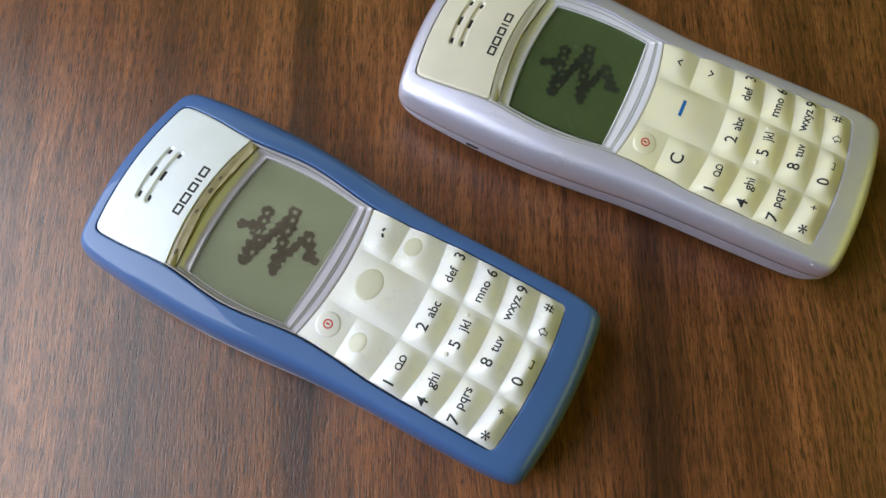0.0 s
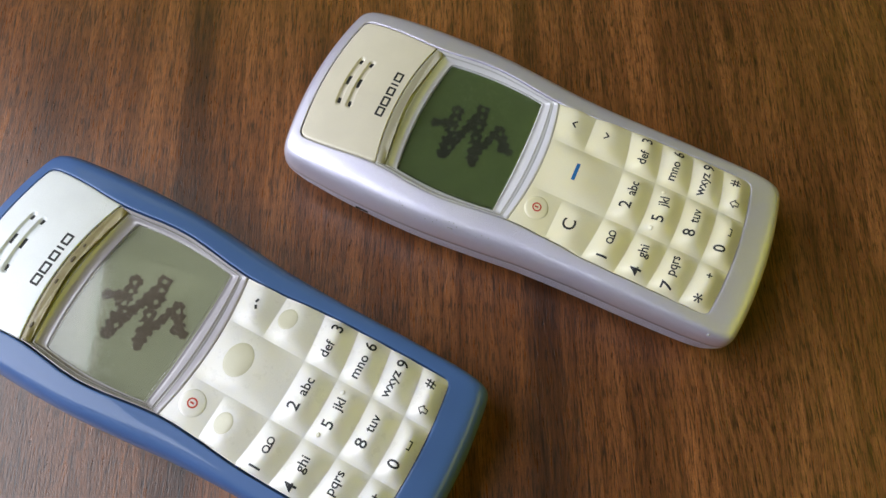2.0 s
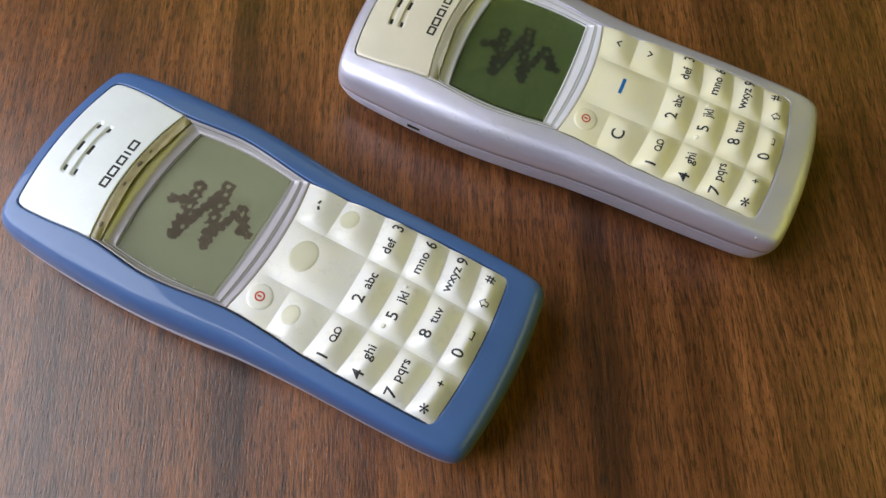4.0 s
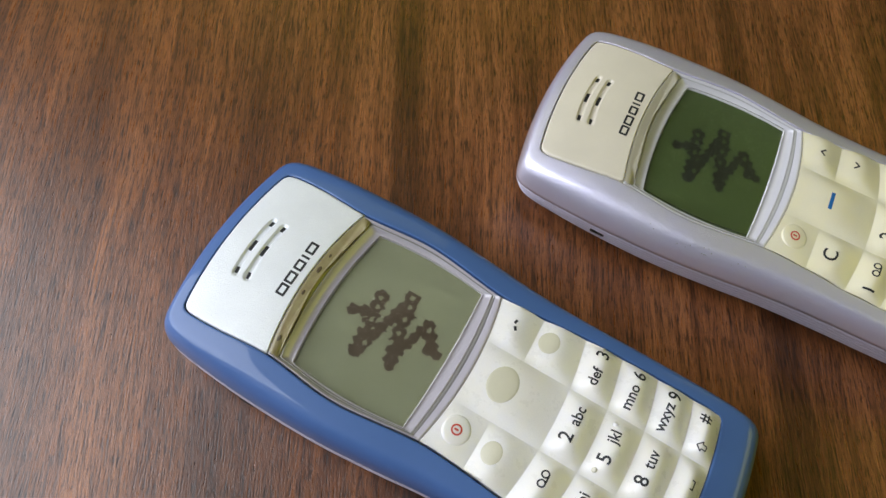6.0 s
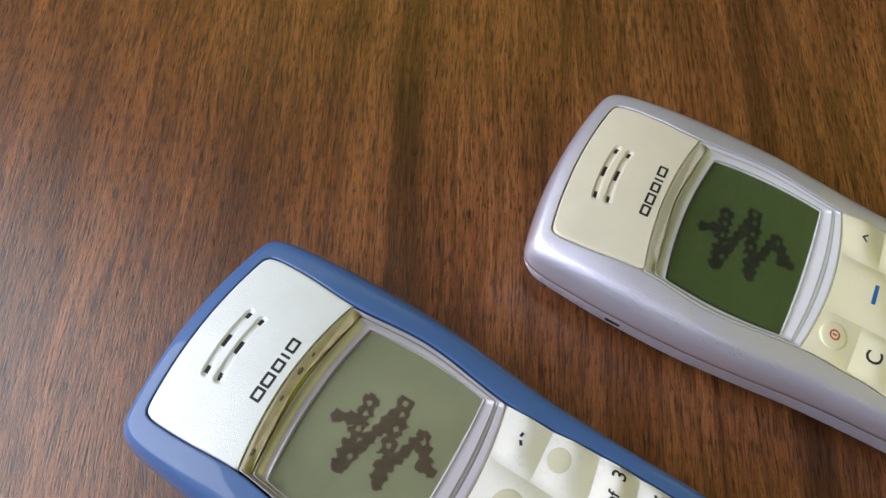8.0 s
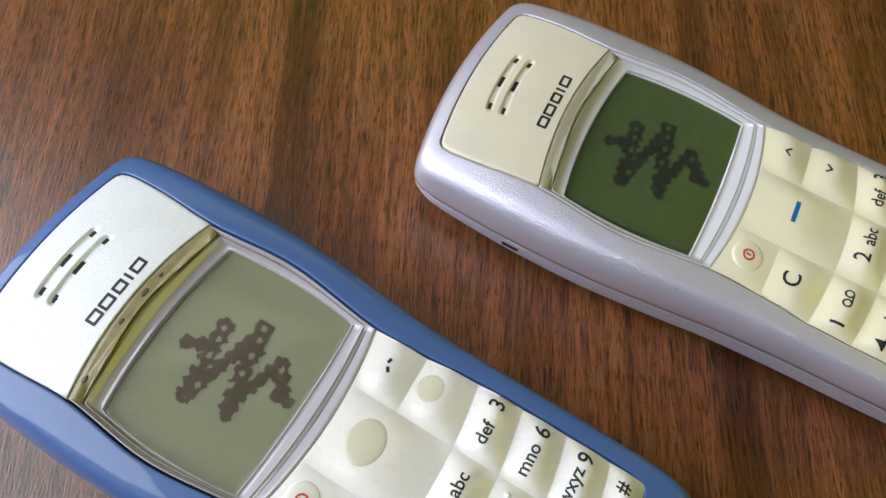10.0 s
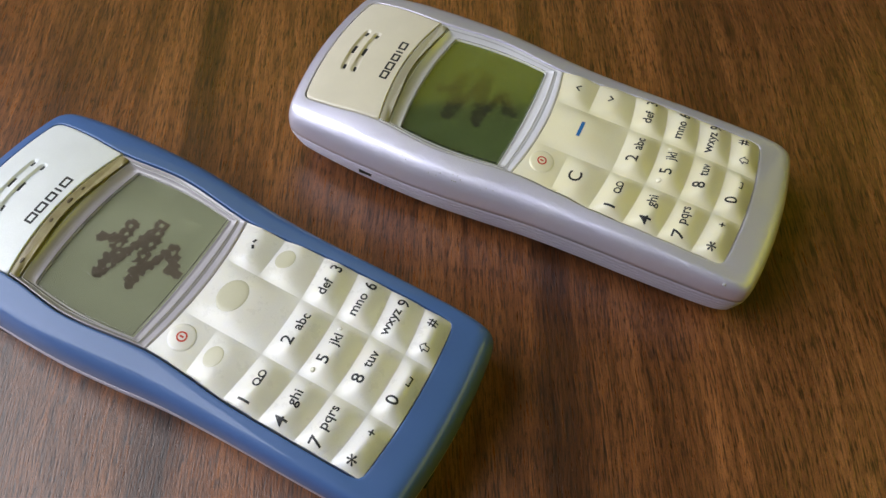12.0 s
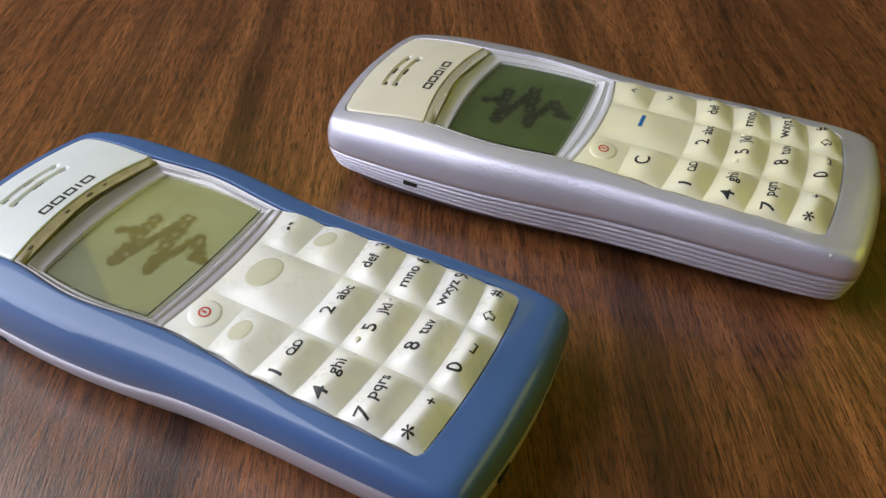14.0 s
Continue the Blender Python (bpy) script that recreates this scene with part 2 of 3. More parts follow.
# ---------------------------------------------------------------- room and table
def room():
    x0, x1, y0, y1, z0, z1, t = -0.395, 1.3, -1.6, 0.55, -0.74, 1.70, 0.12
    b = bmesh.new()
    box(b, x0 - t, y0 - t, z0 - 0.1, x1 + t, y1 + t, z0)
    tagged(part("floor", b, FLOOR, smooth=False), "plain grey floor under the table", "floor", kind="structure")
    b = bmesh.new()
    box(b, x0 - t, y0 - t, z1, x1 + t, y1 + t, z1 + 0.1)
    tagged(part("ceiling", b, WALL, smooth=False), "plain grey ceiling", "ceiling", kind="structure")
    # the west wall holds the window's opening
    b = bmesh.new()
    wy0, wy1, wz0, wz1 = -0.29, 0.33, 0.05, 0.85
    box(b, x0 - t, y0, z0, x0, wy0, z1)
    box(b, x0 - t, wy1, z0, x0, y1, z1)
    box(b, x0 - t, wy0, z0, x0, wy1, wz0)
    box(b, x0 - t, wy0, wz1, x0, wy1, z1)
    tagged(part("wall_west", b, WALL, smooth=False), "grey wall with a high window opening", "wall", kind="structure")
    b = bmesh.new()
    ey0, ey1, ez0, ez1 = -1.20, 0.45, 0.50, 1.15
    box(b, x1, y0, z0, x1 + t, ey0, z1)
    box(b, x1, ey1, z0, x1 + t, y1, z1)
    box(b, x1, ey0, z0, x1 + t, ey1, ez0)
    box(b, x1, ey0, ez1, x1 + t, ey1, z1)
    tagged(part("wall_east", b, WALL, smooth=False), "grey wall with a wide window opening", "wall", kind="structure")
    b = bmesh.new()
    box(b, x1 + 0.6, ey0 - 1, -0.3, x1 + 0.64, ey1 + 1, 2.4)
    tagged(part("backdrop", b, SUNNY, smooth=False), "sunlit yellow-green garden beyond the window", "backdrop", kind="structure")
    b = bmesh.new()
    nx0, nx1, nz0, nz1 = -0.388, 0.28, 0.415, 0.73
    box(b, x0 - t, y1, z0, nx0, y1 + t, z1)
    ex0, ex1 = 0.58, 0.90
    box(b, nx1, y1, z0, ex0, y1 + t, z1)
    box(b, ex1, y1, z0, x1 + t, y1 + t, z1)
    box(b, ex0, y1, z0, ex1, y1 + t, 0.37)
    box(b, ex0, y1, 0.95, ex1, y1 + t, z1)
    box(b, nx0, y1, z0, nx1, y1 + t, nz0)
    box(b, nx0, y1, nz1, nx1, y1 + t, z1)
    tagged(part("wall_north", b, WALL, smooth=False), "grey wall with two high window openings", "wall", kind="structure")
    b = bmesh.new()
    box(b, x0 - 0.8, y1 + 0.4, -0.1, x1 + 0.2, y1 + 0.44, 2.0)
    tagged(part("backdrop", b, GARDEN, smooth=False), "sunlit yellow-green garden beyond the high window", "backdrop", kind="structure")
    # south wall: added out of view as a lilac reflector
    b = bmesh.new()
    box(b, x0 - t, y0 - t, z0, x1 + t, y0, z1)
    tagged(part("wall_south", b, LILAC_FILL, smooth=False), "unseen wall, coloured lilac to tint the side of the silver phone", "wall", kind="structure")


def table():
    ob = new("table")
    ob.location = (0.29, 0.05, -0.74)
    tagged(ob, "brown walnut-look laminate table with streaky grain", "table")
    part("tabletop", bevelled_box(-0.62, -0.40, 0.712, 0.62, 0.40, 0.74, 0.0015), WOOD, ob, smooth=False)
    for x in (-0.56, 0.56):
        for y in (-0.34, 0.34):
            part("leg", bevelled_box(x - 0.025, y - 0.025, 0, x + 0.025, y + 0.025, 0.712, 0.002), WOOD, ob, smooth=False)


room()
table()

# ---------------------------------------------------------------- the phone's form, in millimetres
# x runs from the earpiece end to the keypad end, y across, z up
HALF_WIDTH = curve_at([(-48, 20.9), (-40, 22.0), (-26, 23.1), (-11, 23.2), (2, 22.3), (12, 21.4), (24, 21.0), (38, 21.0), (50, 20.8), (61, 20.3)])
OPEN_WIDTH = curve_at([(-43, 16.8), (-34, 16.7), (-24, 16.2), (-10, 17.4), (6, 15.7), (14, 15.9), (24, 16.7), (38, 16.9), (52, 16.9)])
CROWN = curve_at([(-48, 16.0), (-42, 17.5), (-36, 18.5), (-27, 19.2), (-10, 19.0), (6, 18.3), (20, 17.9), (36, 17.6), (46, 17.1), (53, 16.4), (61, 15.0)])
SIDE = curve_at([(-48, 10.6), (-25, 11.2), (0, 11.2), (20, 11.2), (45, 11.2), (61, 11.0)])
SHOULDER = [(0, 0), (0.008, 0.14), (0.025, 0.29), (0.055, 0.44), (0.10, 0.575), (0.16, 0.69), (0.23, 0.78), (0.305, 0.845), (0.38, 0.885), (0.46, 0.912), (0.56, 0.934), (0.68, 0.956), (0.82, 0.978), (0.93, 0.994), (0.985, 1.0)]
RING = 300


def top_z(x, y):
    return CROWN(x) - 0.9 * (y / 16.0) ** 2


def params(n, power):
    """(X, Y) on a rounded square, evenly spaced along the phone's outline."""
    half = 2 ** (-1 / power)
    eighth = [half * k / 600 for k in range(601)]
    other = [(1 - t**power) ** (1 / power) for t in eighth]
    quarter = list(zip(other, eighth)) + list(zip(eighth, other))[-2:0:-1]
    dense = []
    for k in range(4):
        for x, y in quarter:
            dense.append(((x, y), (-y, x), (-x, -y), (y, -x))[k])
    run = [0.0]
    for p, q in zip(dense, dense[1:] + dense[:1]):
        run.append(run[-1] + math.hypot((p[0] - q[0]) * 53, (p[1] - q[1]) * 21))
    out, k = [], 0
    for i in range(n):
        goal = run[-1] * i / n
        while run[k + 1] < goal:
            k += 1
        out.append(dense[k])
    return out


OUTER, INNER = params(RING, 24.0), params(RING, 34.0)


def outer(inset=0.0):
    out = []
    for X, Y in OUTER:
        x = 6.5 + X * ((54.2 - 1.9 * Y * Y if X > 0 else 53.5 - 2.6 * Y * Y) - inset)
        out.append((x, Y * (HALF_WIDTH(x) - inset)))
    return out


FOOT = {"reach": 47.6, "gap": 0.2}  # how far the keypad goes towards the foot, and the joint round it


def opening(inset=0.0):
    out = []
    for X, Y in INNER:
        x = 4.8 + X * ((FOOT["reach"] - 1.4 * Y * Y if X > 0 else 48.4 - 1.6 * Y * Y) - inset)
        out.append((x, Y * (OPEN_WIDTH(x) - inset)))
    return out


def plate_edge(y):
    return -26.0 + 1.9 * (y / 16.0) ** 2


def key_edge(y):
    return 8.0 - 1.9 * (y / 15.6) ** 2


def arc(edge, y0, y1, n=40):
    return [(edge(y0 + (y1 - y0) * k / n), y0 + (y1 - y0) * k / n) for k in range(n + 1)]


def plate_outline(gap=0.2):
    pts = [p for p in opening(gap) if p[0] < plate_edge(p[1]) - 0.3]
    return pts + arc(plate_edge, pts[-1][1], pts[0][1])


def keypad_outline(gap=0.2):
    ring = opening(gap)
    ring = ring[RING // 2 :] + ring[: RING // 2]
    pts = [p for p in ring if p[0] > key_edge(p[1]) + 0.3]
    return pts + arc(key_edge, pts[-1][1], pts[0][1])


def window_outline(gap=0.13):
    """Ring round the window, beginning at the keypad edge's middle."""
    w = lambda x: OPEN_WIDTH(x) - gap
    yk, yp = w(6.1), w(-24.1)
    n = 40
    side = [(6.1 - 30.2 * k / n) for k in range(1, n)]
    return arc(key_edge, -yk, yk) + [(x, w(x)) for x in side] + [(x, y) for x, y in arc(plate_edge, yp, -yp)] + [(x, -w(x)) for x in reversed(side)]


def lcd_outline():
    yk, yp, n = 14.4, 14.4, 40
    wide = lambda x: 14.4 + 0.9 * (1 - ((x + 9.2) / 11.5) ** 2)
    low, high = (lambda y: 2.9 - 0.5 * (y / 14.4) ** 2), (lambda y: -20.9 + 1.3 * (y / 14.4) ** 2)
    side = [(2.4 - 22.0 * k / n) for k in range(1, n)]
    return arc(low, -yk, yk) + [(x, wide(x)) for x in side] + arc(high, yp, -yp) + [(x, -wide(x)) for x in reversed(side)]


# ---------------------------------------------------------------- legends
def text_mesh(body, size, bold=0.0):
    c = bpy.data.curves.new("legend", "FONT")
    c.body, c.size, c.align_x, c.align_y, c.resolution_u, c.offset = body, size, "CENTER", "CENTER", 3, bold
    ob = new("legend", c)
    bpy.context.view_layer.update()
    me = bpy.data.meshes.new_from_object(ob.evaluated_get(bpy.context.evaluated_depsgraph_get()))
    bpy.data.objects.remove(ob)
    bpy.data.curves.remove(c)
    bm = bmesh.new()
    bm.from_mesh(me)
    bpy.data.meshes.remove(me)
    return bm


def centred(bm):
    xs, ys = [v.co.x for v in bm.verts], [v.co.y for v in bm.verts]
    dx, dy = (min(xs) + max(xs)) / 2, (min(ys) + max(ys)) / 2
    for v in bm.verts:
        v.co.x -= dx
        v.co.y -= dy
    return bm


def bars(lines, width):
    """Flat strokes between pairs of points."""
    bm = bmesh.new()
    for (x0, y0), (x1, y1) in lines:
        d = math.hypot(x1 - x0, y1 - y0)
        nx, ny = -(y1 - y0) / d * width / 2, (x1 - x0) / d * width / 2
        bm.faces.new([bm.verts.new(p) for p in ((x0 + nx, y0 + ny, 0), (x0 - nx, y0 - ny, 0), (x1 - nx, y1 - ny, 0), (x1 + nx, y1 + ny, 0))])
    return bm


def rings_flat(circles, width):
    bm = bmesh.new()
    for cx, cy, r in circles:
        a = [bm.verts.new((cx + (r - width / 2) * math.cos(k * math.pi / 12), cy + (r - width / 2) * math.sin(k * math.pi / 12), 0)) for k in range(24)]
        b = [bm.verts.new((cx + (r + width / 2) * math.cos(k * math.pi / 12), cy + (r + width / 2) * math.sin(k * math.pi / 12), 0)) for k in range(24)]
        for k in range(24):
            bm.faces.new((a[k], a[(k + 1) % 24], b[(k + 1) % 24], b[k]))
    return bm


def joined(a, b):
    me = bpy.data.meshes.new("join")
    b.to_mesh(me)
    b.free()
    a.from_mesh(me)
    bpy.data.meshes.remove(me)
    return a


def lay(bm, x0, y0, height, lift=0.05):
    """Lays flat lettering, given in millimetres and read across the phone, on a surface."""
    bmesh.ops.triangulate(bm, faces=bm.faces[:])
    bmesh.ops.subdivide_edges(bm, edges=[e for e in bm.edges if e.calc_length() > 0.5], cuts=2)
    bmesh.ops.triangulate(bm, faces=bm.faces[:])
    for v in bm.verts:
        x, y = x0 - v.co.y, y0 + v.co.x
        v.co = (x / 1000, y / 1000, (height(x, y) + lift) / 1000)
    return bm


def symbol(kind):
    if kind == "tape":
        return joined(rings_flat([(-0.85, 0, 0.62), (0.85, 0, 0.62)], 0.3), bars([((-0.85, -0.62), (0.85, -0.62))], 0.3))
    if kind == "space":
        return bars([((-0.8, 0.25), (-0.8, -0.35)), ((-0.92, -0.35), (0.92, -0.35)), ((0.8, -0.35), (0.8, 0.25))], 0.26)
    if kind == "shift":
        p = [(0, 1.0), (0.85, 0.1), (0.4, 0.1), (0.4, -0.8), (-0.4, -0.8), (-0.4, 0.1), (-0.85, 0.1)]
        return bars(list(zip(p, p[1:] + p[:1])), 0.2)
    if kind == "up":
        return bars([((-0.85, -0.45), (0.05, 0.5)), ((-0.05, 0.5), (0.85, -0.45))], 0.36)
    if kind == "down":
        return bars([((-0.85, 0.45), (0.05, -0.5)), ((-0.05, -0.5), (0.85, 0.45))], 0.36)
    if kind == "worn_up":
        return bars([((-1.05, -0.25), (-0.3, 0.25)), ((0.2, 0.55), (1.0, 0.35))], 0.5)
    if kind == "dash":
        return bars([((-2.1, 0), (2.1, 0))], 0.75)
    if kind == "power":
        return joined(rings_flat([(0, 0, 0.85)], 0.3), bars([((0, -0.35), (0, 0.45))], 0.36))
    return None


# ---------------------------------------------------------------- keys
ROW = [23.3, 30.7, 38.0, 45.2, 52.6]
COLUMN = [-17.0, -6.3, 6.3, 17.0]


def row_line(x0):
    bow = 1.5 if x0 < 50 else 0.0
    return lambda y: x0 + bow * (1 - (y / 16.0) ** 2)


def key_pad(lo, hi, y0, y1, h, drop=0.4, n=20):
    """A key's top as an even grid with a short wall round it."""
    bm = bmesh.new()
    grid = []
    for i in range(n + 1):
        row = []
        for j in range(n + 1):
            v = 2 * j / n - 1
            y = y0 + (y1 - y0) * (v + 1) / 2
            a, b = lo(y), hi(y)
            x = a + (b - a) * i / n
            w = OPEN_WIDTH(x) - FOOT["gap"] + 0.04
            y = max(-w, min(w, y))
            row.append((x, y))
        grid.append(row)
    top = [[bm.verts.new((x / 1000, y / 1000, h(x, y) / 1000)) for x, y in row] for row in grid]
    for i in range(n):
        for j in range(n):
            bm.faces.new((top[i][j], top[i + 1][j], top[i + 1][j + 1], top[i][j + 1]))
    rim = [top[i][0] for i in range(n + 1)] + [top[n][j] for j in range(1, n + 1)] + [top[i][n] for i in range(n - 1, -1, -1)] + [top[0][j] for j in range(n - 1, 0, -1)]
    low = [bm.verts.new(v.co - Vector((0, 0, drop / 1000))) for v in rim]
    for k in range(len(rim)):
        m = (k + 1) % len(rim)
        bm.faces.new((rim[k], low[k], low[m], rim[m]))
        bm.edges.get((rim[k], rim[m])).smooth = False
    bm.faces.new(low)
    return bm


def pillow(lo, hi, y0, y1, rise):
    """A cushion with its ridge along the row."""

    def h(x, y):
        a, b = lo(y), hi(y)
        u = max(-1.0, min(1.0, 2 * (x - a) / (b - a) - 1))
        v = max(-1.0, min(1.0, 2 * (y - y0) / (y1 - y0) - 1))
        ridge = 1 - (math.sqrt(u * u + 0.12) - 0.3464) / 0.7119
        across = (1 - v**4) ** 1.4
        return top_z(x, y) - 0.15 + rise * max(0.0, ridge) * across

    return h


def legend(parent, h, items):
    for kind, size, x, y, mat in items:
        bm = symbol(kind)
        bm = bm if bm else centred(text_mesh(kind, size, 0.045))
        part("legend", lay(bm, x, y, h), mat, parent, smooth=False)


def disc(x0, y0, rx, ry, n=28):
    return [(x0 + rx * math.cos(2 * math.pi * k / n), y0 + ry * math.sin(2 * math.pi * k / n)) for k in range(n)]


def keypad(phone, look_of, worn):
    key_mat = look_of["key"]
    part("keypad_mat", slab(keypad_outline(FOOT["gap"]), lambda x, y: top_z(x, y) - 0.30, 2.0, 10), key_mat, phone)
    digits = [
        [("1", "tape"), ("2", "abc"), ("3", "def")],
        [("4", "ghi"), ("5", "jkl"), ("6", "mno")],
        [("7", "pqrs"), ("8", "tuv"), ("9", "wxyz")],
        [("*", "+"), ("0", "space"), ("#", "shift")],
    ]
    spot = [(-15.0, -10.5), (-2.2, 2.0), (14.7, 10.2)]
    end = lambda y: FOOT["reach"] + 4.6 - 1.2 * (y / 16.0) ** 2
    for r in range(4):
        lo = row_line(ROW[r])
        hi = row_line(ROW[r + 1]) if r < 3 else end
        for c in range(3):
            y0, y1 = COLUMN[c], COLUMN[c + 1]
            h = pillow(lo, hi, y0, y1, 1.85)
            key = part("key", key_pad(lo, hi, y0, y1, h), key_mat, phone)
            d, small = digits[r][c]
            yd, ys = spot[c]
            x = [27.0, 34.4, 41.5, 48.6][r] + (0.4 if c == 1 else 0)
            xs = x + 0.3
            if d in "*":
                legend(key, h, [(d, 4.2, x - 0.3, -14.7, INK), ("+", 2.4, 48.9, -9.3, INK)])
            elif d == "#":
                legend(key, h, [(d, 2.9, 48.0, 13.9, INK), ("shift", 1, 49.1, 8.8, INK)])
            elif d == "0":
                legend(key, h, [(d, 3.4, x, -2.6, INK), ("space", 1, 49.9, 1.7, INK)])
            elif d == "1":
                legend(key, h, [(d, 3.3, x, yd, INK), ("tape", 1, xs, ys, INK)])
            else:
                legend(key, h, [(d, 3.4, x, yd, INK), (small, 2.7, xs, ys, INK)])
            if d == "5":
                for y in (-4.6, 4.4):
                    part("raised_dot", slab(disc(34.2, y, 0.45, 0.45, 14), lambda x, y, h=h: h(x, y) + 0.3, 0.5, 3, 0.2), WEAR if worn and y < 0 else key_mat, key)
    # upper keys: round switch and clear key, the wide middle key, two scroll keys
    last = row_line(ROW[0])
    start = lambda y: key_edge(y) + 0.25
    side_mid = lambda y: 14.9 + 0.3 * (1 - (y / 16.0) ** 2)
    specs = [
        ("key", start, side_mid, 6.3, 17.0, 1.1, [("worn_up" if worn else "up", 1, 11.0, 11.4, INK)], (None)),
        ("key", side_mid, last, 6.3, 17.0, 1.2, [] if worn else [("down", 1, 18.4, 11.9, INK)], (17.6, 11.7, 1.9, 2.2)),
        ("key", start, last, -6.3, 6.3, 1.25, [] if worn else [("dash", 1, 15.3, 0.3, BLUE_INK)], (13.9, 0.3, 2.8, 3.5)),
        ("key", side_mid, last, -17.0, -6.3, 1.2, [] if worn else [("C", 3.9, 18.3, -11.4, INK)], (17.8, -11.0, 1.8, 2.1)),
        ("switch_surround", start, side_mid, -17.0, -6.3, 0.35, [], None),
    ]
    for name, lo, hi, y0, y1, rise, items, patch in specs:
        h = pillow(lo, hi, y0, y1, rise)
        key = part(name, key_pad(lo, hi, y0, y1, h), key_mat, phone)
        legend(key, h, items)
        if worn and patch:
            part("worn_spot", slab(disc(*patch), lambda x, y, h=h: h(x, y) + 0.03, 0.2, 5, 0.03), WEAR, key, "rubbed bare spot")
    dome = lambda x, y: top_z(x, y) + 0.55 - 0.10 * ((x - 10.8) ** 2 + (y + 10.6) ** 2) / 2.6 - 0.06 * (x - 10.8)
    button = part("power_button", slab(disc(10.8, -10.6, 2.55, 2.65, 40), dome, 0.9, 6, 0.2), key_mat, phone)
    legend(button, dome, [("power", 1, 10.8, -10.6, RED)])


WEAR = plastic("worn_silicone", (0.66, 0.63, 0.48), 0.3, coat=0.3)


# ---------------------------------------------------------------- display
def stroke_shape(dx, dy):
    """Small square dots of the picture on the display: three zigzag strokes with light rings in them."""
    lines = [
        ((-17.0, -0.4), (-15.2, 0.4), 1.0), ((-13.9, 4.2), (-12.6, -6.6), 1.25), ((-12.2, -6.2), (-9.0, 6.6), 0.95), ((-8.9, 7.2), (-7.6, 2.5), 1.15),
        ((-8.2, 2.0), (-6.0, -6.2), 1.25), ((-6.0, -3.0), (-3.9, 3.4), 0.95), ((-3.6, 3.6), (-0.9, 0.2), 1.15), ((-1.6, -0.4), (0.5, -0.2), 0.75), ((-15.4, 0.4), (-13.4, 1.6), 0.7),
    ]
    holes = [(-13.9, 4.0), (-13.5, 2.2), (-13.2, -0.4), (-13.9, -2.2), (-11.9, -4.9), (-8.9, 7.0), (-8.4, 5.2), (-8.0, 2.6), (-7.6, -0.2), (-7.9, -2.3), (-3.1, 3.2)]
    step = 0.30
    out = []
    for i in range(int(20 / step)):
        for j in range(int(17 / step)):
            x, y = -18.5 + i * step, -8.6 + j * step
            near = min(
                math.hypot(x - (a[0] + (b[0] - a[0]) * t), y - (a[1] + (b[1] - a[1]) * t)) / (r * (0.88 + 0.2 * math.cos(3.4 * t * math.dist(a, b))))
                for a, b, r in lines
                for t in [max(0, min(1, ((x - a[0]) * (b[0] - a[0]) + (y - a[1]) * (b[1] - a[1])) / ((b[0] - a[0]) ** 2 + (b[1] - a[1]) ** 2)))]
            )
            near = near * 0.9 + 0.26 * noise.noise((x * 1.6, y * 1.6, 0))
            if near < 1 and min(math.hypot((x - a), (y - b) * 0.8) for a, b in holes) > 0.42:
                out.append((x, y))
    bm = bmesh.new()
    s = step * 0.52
    for x, y in out:
        bm.faces.new([bm.verts.new(((x + dx + a * s) / 1000, (y + dy + b * s) / 1000, 0.01598)) for a, b in ((-1, -1), (1, -1), (1, 1), (-1, 1))])
    return bm


